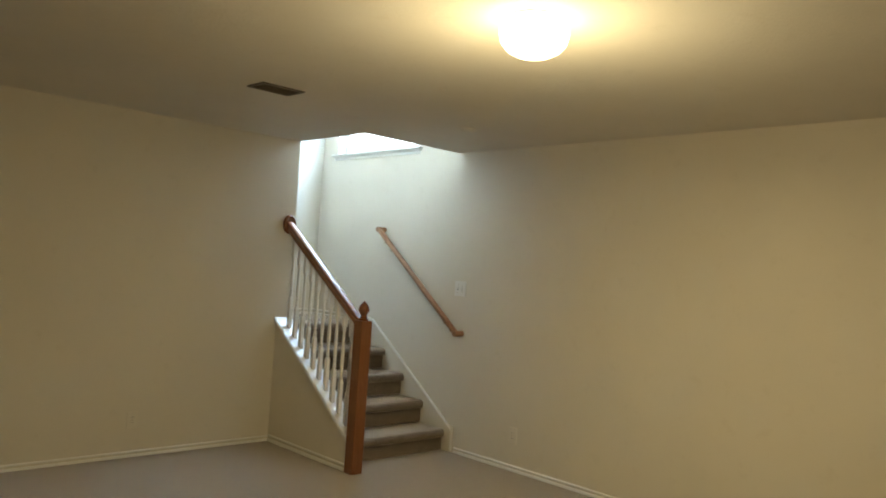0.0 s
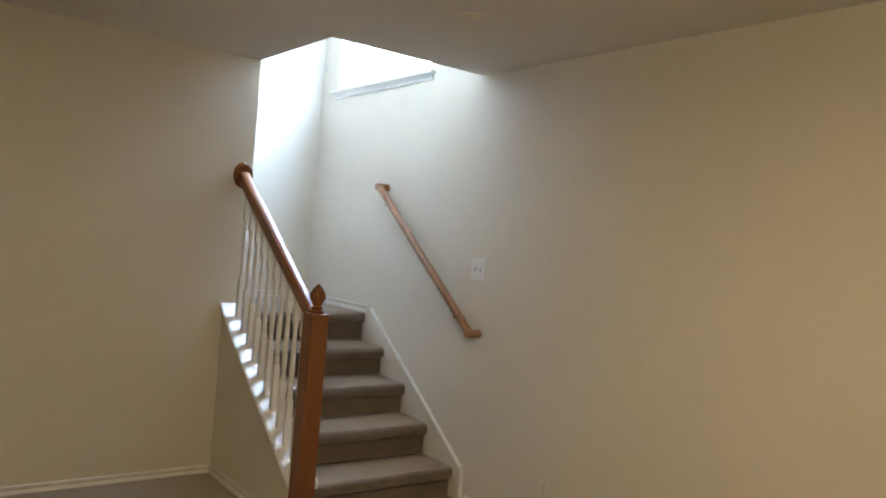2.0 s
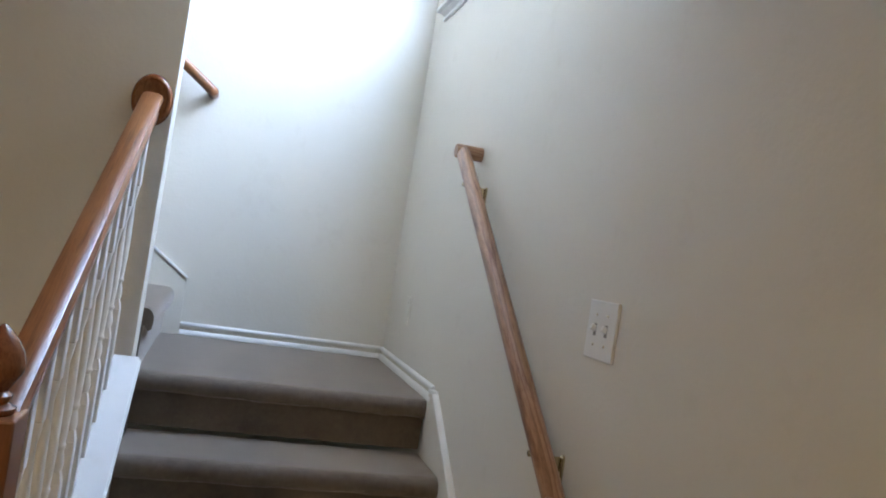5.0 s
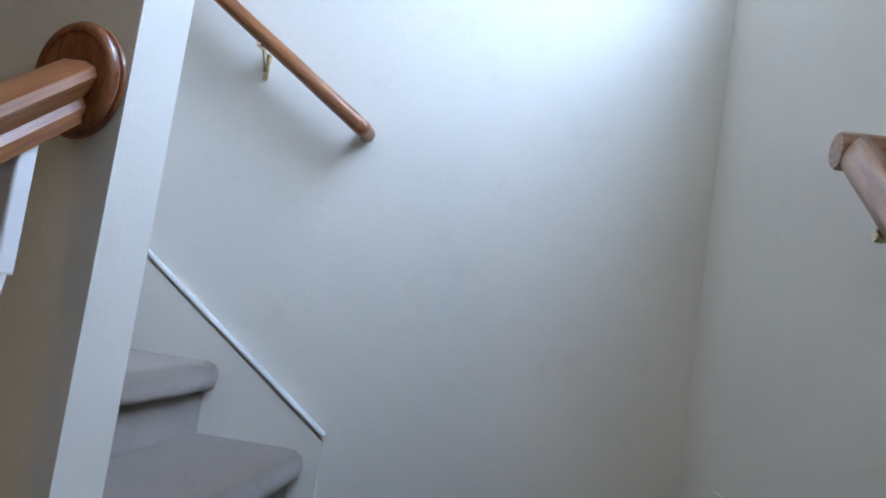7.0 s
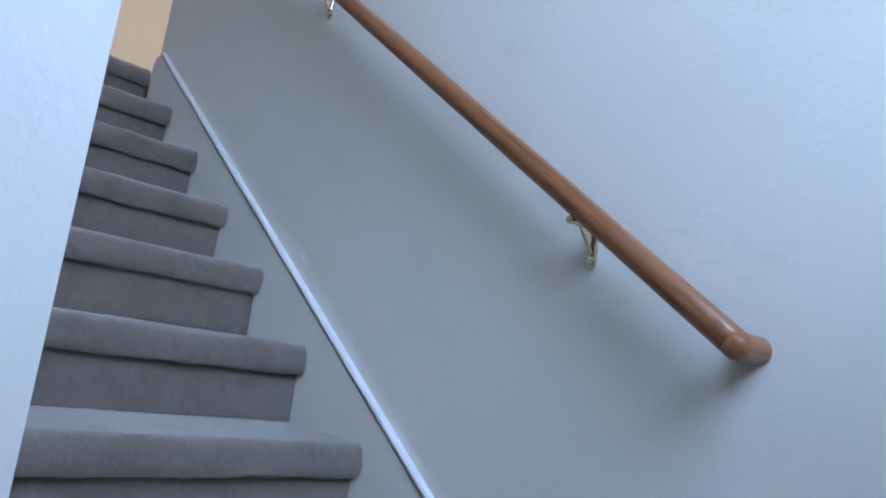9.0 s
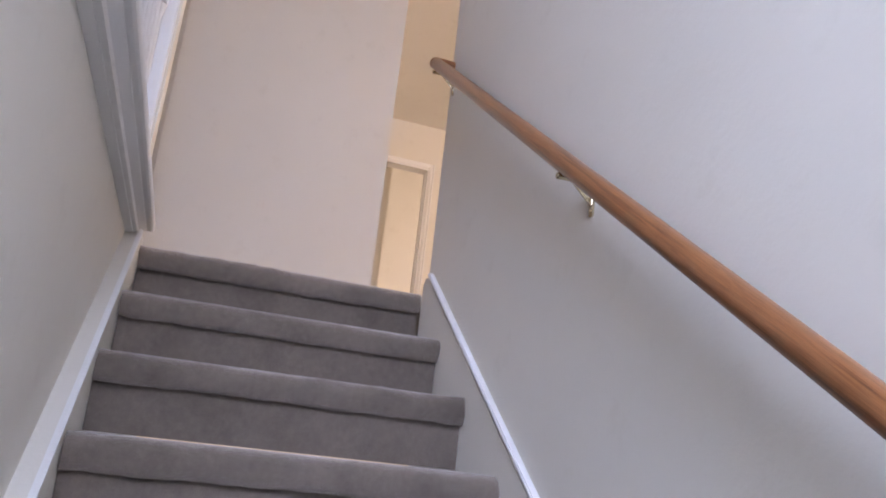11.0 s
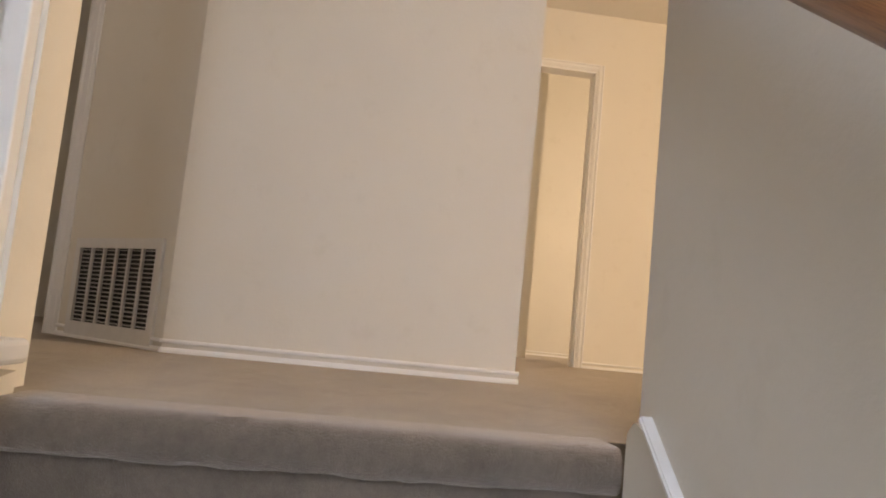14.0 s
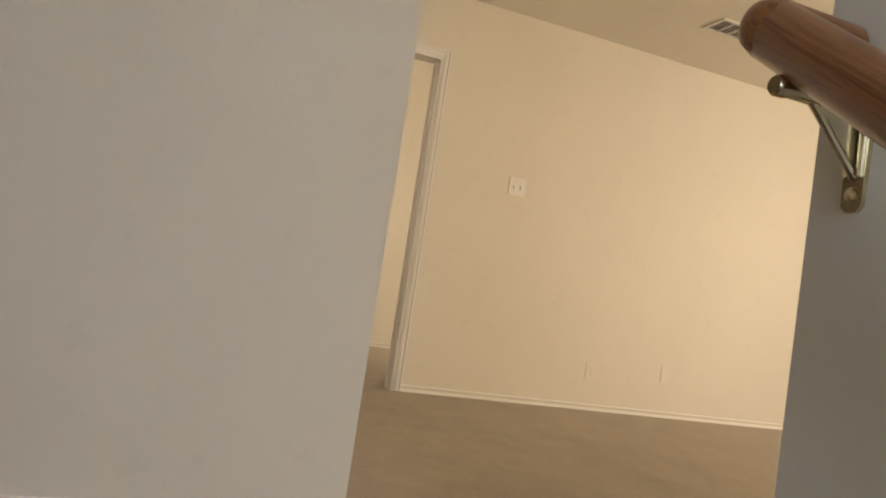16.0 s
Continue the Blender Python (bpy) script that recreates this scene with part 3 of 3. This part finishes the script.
def bracket(p, out, top, label="small brass handrail bracket screwed to the wall"):
    """p: foot of the wall plate, out: off the wall, top: under the rail."""
    p, out, top = Vector(p), Vector(out), Vector(top)
    side = Vector((0, 0, 1)).cross(out).normalized()
    br = empty("handrail_bracket", Matrix.Translation(p), label, "bracket", "handrail brackets")
    outline = [(-0.008, -0.012), (-0.004, -0.016), (0.004, -0.016), (0.008, -0.012), (0.009, 0.03), (0.009, 0.05), (0.005, 0.056), (-0.005, 0.056), (-0.009, 0.05), (-0.009, 0.03)]
    part("plate", prism(bmesh.new(), outline, lambda u, v, w: p + side * u + Vector((0, 0, v)) + out * w, -0.001, 0.004), BRASS, br)
    part("screw", lathe(bmesh.new(), [(0.005, 0.0), (0.005, 0.002), (0.002, 0.004)], along(p + out * 0.0035 - Vector((0, 0, 0.004)), p + out - Vector((0, 0, 0.004))), 10), BRASS, br, "", True)
    pin0 = top + out * -0.024 - Vector((0, 0, 0.006))
    part("pin", lathe(bmesh.new(), [(0.0055, 0), (0.0062, 0.002), (0.0062, 0.03), (0.0072, 0.031), (0.0072, 0.038), (0.006, 0.04)], along(pin0, pin0 + out), 14), BRASS, br, "", True)
    foot = p + out * 0.004 + Vector((0, 0, 0.008))
    tip = pin0 + out * 0.01
    L = (tip - foot).length
    part("arm", lathe(bmesh.new(), [(0.0032, 0), (0.0028, L * 0.5), (0.0034, L)], along(foot, tip), 8), BRASS, br, "", True)
    for sgn in (-0.0055, 0.0055):
        q = p + out * 0.005 + side * sgn
        part("rib", lathe(bmesh.new(), [(0.0024, 0), (0.0028, 0.022), (0.0028, 0.044)], along(q + Vector((0, 0, 0.008)), q + Vector((0, 0, 1))), 8), BRASS, br, "", True)
    web = [(0.004, 0.012), (0.004, 0.052), ((tip - p).dot(out), (tip - p).z)]
    part("web", prism(bmesh.new(), web, lambda u, v, w: p + out * u + Vector((0, 0, v)) + side * w, -0.0012, 0.0012), BRASS, br)
    return br


a1, b1 = Vector((-0.065, -0.104, 0.921)), Vector((-0.065, 0.925, 1.715))
round_rail(a1, b1, (1, 0, 0), "pale varnished oak wall handrail beside the lower steps", wood=OAK_PALE, rounded=False)
for y in (0.03, 0.82):
    f = (y - a1.y) / (b1.y - a1.y)
    top = a1.lerp(b1, f) - Vector((0, 0, 0.027))
    bracket((0, y, top.z - 0.06), (-1, 0, 0), top)
a2, b2 = Vector((-0.887, LY - 0.066, 1.902)), Vector((-3.175, LY - 0.066, 3.518))
round_rail(a2, b2, (0, 1, 0), "varnished oak wall handrail beside the upper steps", 0.0215)
for x in (-1.185, -2.125, -3.152):
    f = (x - a2.x) / (b2.x - a2.x)
    top = a2.lerp(b2, f) - Vector((0, 0, 0.024))
    bracket((x, LY, top.z - 0.06), (0, -1, 0), top)

# ---- upper guard ----
apr = [(0, 0), (0.012, 0), (0.015, 0.006), (0.012, 0.012), (0.012, 0.017), (0.03, 0.028), (0.034, 0.034), (0, 0.034)]
part_bm = prism(bmesh.new(), apr, lambda u, v, w: Vector((w, WY1 + 0.02 + u, 2.724 + v)), WX - 0.12, -3.2)
tagged(put("trim", part_bm, TRIM), "white apron moulding under the guard cap", "trim", kind="structure")
bm = boxes((-3.215, WX - 0.12, WY1 - 0.002, WY1 + 0.021, 2.72, 2.752))
tagged(put("trim", bm, TRIM), "white painted fascia under the guard cap", "trim", kind="structure")
bm = boxes((-3.235, WX - 0.12, WY0 - 0.02, 1.082, 2.754, 2.788), bevel=0.008)
tagged(put("trim", bm, TRIM), "white painted level cap below the upper guard", "trim", kind="structure")
GY = 0.958
proto = baluster(pose(-3.21, GY, 2.787), 0.88, 0.0215, 0.17, 0.18, "white painted turned wooden baluster of the upper guard", "balusters of the upper guard")
for k in range(1, 21):
    copy_thing(proto, pose(-3.21 + 0.1 * k, GY, 2.787))
wall("wall_stub", boxes((-3.4, -3.28, WY0, WY1 + 0.004, UP - 0.02, TOP)), "narrow cream wall end beside the upper guard")
up_post = empty("guard_post", pose(-3.27, GY, 2.787), "white painted half post of the upper guard", "newel post")
part("post", boxes((-3.281, -3.245, WY0 + 0.008, WY1 - 0.004, 2.787, 3.9), bevel=0.004), TRIM, up_post)
shaped_rail("handrail", (-3.245, GY, 3.69), (WX - 0.12, GY, 3.69), "level oak handrail of the upper guard")

# ---- fixtures ----
lamp = empty("ceiling_lamp", pose(-2.19, -2.53, ROOM_H), "lit round opal glass ceiling lamp", "ceiling lamp")
m = pose(-2.19, -2.53, ROOM_H, 180)
part("base", lathe(bmesh.new(), [(0.1, -0.001), (0.104, 0.004), (0.104, 0.012), (0.1, 0.014)], m, 32), PLASTIC, lamp, "white metal pan", True)
part("shade", lathe(bmesh.new(), [(0.112, 0.01), (0.12, 0.016), (0.125, 0.035), (0.126, 0.06), (0.118, 0.092), (0.096, 0.117), (0.06, 0.135), (0.02, 0.143), (0.003, 0.144)], m, 32), DOME, lamp, "glowing opal glass bowl", True)
pl = bpy.data.lights.new("ceiling_lamp_light", "POINT")
pl.energy, pl.color, pl.shadow_soft_size = DOME_W, (1.0, 0.77, 0.40), 0.12
new("ceiling_lamp_light", pl).location = (-2.19, -2.53, ROOM_H - 0.5)
dl = area("ceiling_lamp_downlight", (-2.19, -2.53, ROOM_H - 0.17), (-2.19, -2.53, 0), 0.22, 0.22, 13, (1.0, 0.77, 0.40))
dl.data.shape = "DISK"

vent = empty("ceiling_register", pose(-2.09, -0.62, ROOM_H, 0, 0, 0), "dark brown louvred ceiling air register", "air vent")
mv = pose(-2.09, -0.62, ROOM_H, 0, 0, 0)


L, W = 0.13, 0.085
local_part("frame", boxes((-L, L, -W, -W + 0.018, -0.008, 0.001), (-L, L, W - 0.018, W, -0.008, 0.001), (-L, -L + 0.018, -W + 0.018, W - 0.018, -0.008, 0.001), (L - 0.018, L, -W + 0.018, W - 0.018, -0.008, 0.001), bevel=0.001), BROWN_GRILLE, vent, mv)
for k in range(7):
    y = -W + 0.026 + 0.0197 * k
    local_part("slat", boxes((-L + 0.018, L - 0.018, -0.006, 0.006, -0.001, 0.001)), BROWN_GRILLE, vent, mv @ pose(0, y, -0.004, 35))
local_part("backing", boxes((-L + 0.017, L - 0.017, -W + 0.017, W - 0.017, -0.001, 0.0005)), DUCT, vent, mv)

det = empty("smoke_detector", pose(-0.74, -0.77, ROOM_H), "small round cream ceiling detector cap", "smoke detector")
part("body", lathe(bmesh.new(), [(0.055, -0.001), (0.055, 0.006), (0.04, 0.016), (0.03, 0.02), (0.01, 0.022)], pose(-0.74, -0.77, ROOM_H, 180), 24), CEIL, det, "", True)


def plate(name, m, w, hgt, kind, label, category):
    """A wall plate in its own plane: x across, z up, y off the wall is negative."""
    ob = empty(name, m, label, category)
    body = PLASTIC if kind == "switch" else CREAM_PLASTIC
    local_part("cover", boxes((-w / 2, w / 2, -0.006, 0.001, -hgt / 2, hgt / 2), bevel=0.002), body, ob, m)
    if kind == "switch":
        for x in (-0.023, 0.023):
            local_part("slot", boxes((x - 0.0055, x + 0.0055, -0.0068, -0.005, -0.012, 0.012)), SHADE_SLOT, ob, m)
            local_part("toggle", boxes((-0.0045, 0.0045, -0.012, 0.0, -0.005, 0.007), bevel=0.001), PLASTIC, ob, m @ pose(x, -0.005, 0.0, -25))
            for z in (-0.03, 0.03):
                local_part("screw", lathe(bmesh.new(), [(0.003, 0), (0.0028, 0.001), (0.001, 0.0014)], pose(0, 0, 0, 90), 8), BRASS, ob, m @ pose(x, -0.0058, z))
    elif kind == "outlet":
        for z in (-0.02, 0.02):
            local_part("socket", boxes((-0.017, 0.017, -0.0075, -0.005, z - 0.014, z + 0.014), bevel=0.001), body, ob, m)
            for x in (-0.006, 0.006):
                local_part("slot", boxes((x - 0.001, x + 0.001, -0.0082, -0.007, z - 0.003, z + 0.005)), SLOT, ob, m)
        local_part("screw", lathe(bmesh.new(), [(0.003, 0), (0.0028, 0.001), (0.001, 0.0014)], pose(0, 0, 0, 90), 8), BRASS, ob, m @ pose(0, -0.0058, 0))
    else:
        local_part("screw", lathe(bmesh.new(), [(0.003, 0), (0.0028, 0.001), (0.001, 0.0014)], pose(0, 0, 0, 90), 8), BRASS, ob, m @ pose(0, -0.0058, 0.03))
    return ob


# a plate's front (-y) turned towards -x, -y or +x
plate("light_switch", pose(0, -0.056, 1.268, 0, 0, -90), 0.118, 0.118, "switch", "white double toggle switch plate on the cream wall", "light switch")
plate("wall_outlet", pose(0, -0.688, 0.25, 0, 0, -90), 0.072, 0.116, "outlet", "cream wall outlet above the baseboard", "outlet")
plate("wall_outlet", pose(-2.122, WY0, 0.249, 0, 0, 0), 0.072, 0.116, "outlet", "cream wall outlet above the baseboard", "outlet")
plate("blank_plate", pose(0, 1.58, 1.142, 0, 0, -90), 0.07, 0.115, "blank", "cream blank wall plate above the landing", "wall plate")
plate("light_switch", pose(DOOR_X, 3.648, 4.068, 0, 0, 90), 0.118, 0.116, "switch", "white double toggle switch plate in the hall", "light switch")
plate("wall_outlet", pose(DOOR_X, 4.378, 2.96, 0, 0, 90), 0.072, 0.116, "outlet", "cream wall outlet in the hall", "outlet")
plate("wall_outlet", pose(DOOR_X, 4.983, 3.0, 0, 0, 90), 0.072, 0.116, "blank", "cream blank wall plate in the hall", "wall plate")

# return-air grille on the slanting wall
gr = empty("return_air_grille", Matrix.Translation(on45(0.34, 0, 2.74)), "white enamelled return-air grille low on the slanting wall", "air vent")
g0, g1, gz0, gz1 = 0.088, 0.59, 2.765, 3.03


def slab(s0, s1, o0, o1, z0, z1):
    return prism(bmesh.new(), [(s0, z0), (s1, z0), (s1, z1), (s0, z1)], lambda u, v, w: on45(u, w, v), o0, o1)


part("frame", slab(g0 - 0.035, g1 + 0.035, 0.0, 0.012, gz1, gz1 + 0.035), GRILLE, gr)
part("frame", slab(g0 - 0.035, g1 + 0.035, 0.0, 0.012, gz0 - 0.05, gz0), GRILLE, gr)
part("frame", slab(g0 - 0.035, g0, 0.0, 0.012, gz0, gz1), GRILLE, gr)
part("frame", slab(g1, g1 + 0.035, 0.0, 0.012, gz0, gz1), GRILLE, gr)
part("backing", slab(g0, g1, 0.0, 0.002, gz0, gz1), DUCT, gr)
for k in range(1, 6):
    s = g0 + (g1 - g0) * k / 6
    part("mullion", slab(s - 0.0055, s + 0.0055, 0.001, 0.011, gz0, gz1), GRILLE, gr)
NSL = 18
for k in range(NSL):
    z = gz0 + (gz1 - gz0) * (k + 0.5) / NSL
    bm = prism(bmesh.new(), [(0.003, z + 0.0008), (0.010, z - 0.0014), (0.010, z - 0.0005), (0.003, z + 0.0017)], lambda u, v, w: on45(w, u, v), g0, g1)
    part("slat", bm, GRILLE, gr)

# ceiling register of the hall
cv = empty("ceiling_register", pose(-6.49, 4.575, TOP), "white louvred ceiling air register", "air vent")
mc = pose(-6.49, 4.575, TOP, 0, 0, 0)
L, W = 0.1, 0.14
local_part("frame", boxes((-L, L, -W, -W + 0.02, -0.01, 0.001), (-L, L, W - 0.02, W, -0.01, 0.001), (-L, -L + 0.02, -W + 0.02, W - 0.02, -0.01, 0.001), (L - 0.02, L, -W + 0.02, W - 0.02, -0.01, 0.001), (-L + 0.02, L - 0.02, -0.045, -0.035, -0.009, 0.0), (-L + 0.02, L - 0.02, 0.035, 0.045, -0.009, 0.0)), GRILLE, cv, mc)
local_part("backing", boxes((-L + 0.019, L - 0.019, -W + 0.019, W - 0.019, -0.001, 0.0005)), DUCT, cv, mc)
for k in range(8):
    local_part("slat", boxes((-0.006, 0.006, -W + 0.02, W - 0.02, -0.0006, 0.0006)), GRILLE, cv, mc @ pose(-L + 0.03 + 0.02 * k, 0, -0.005, 0, 40, 0))
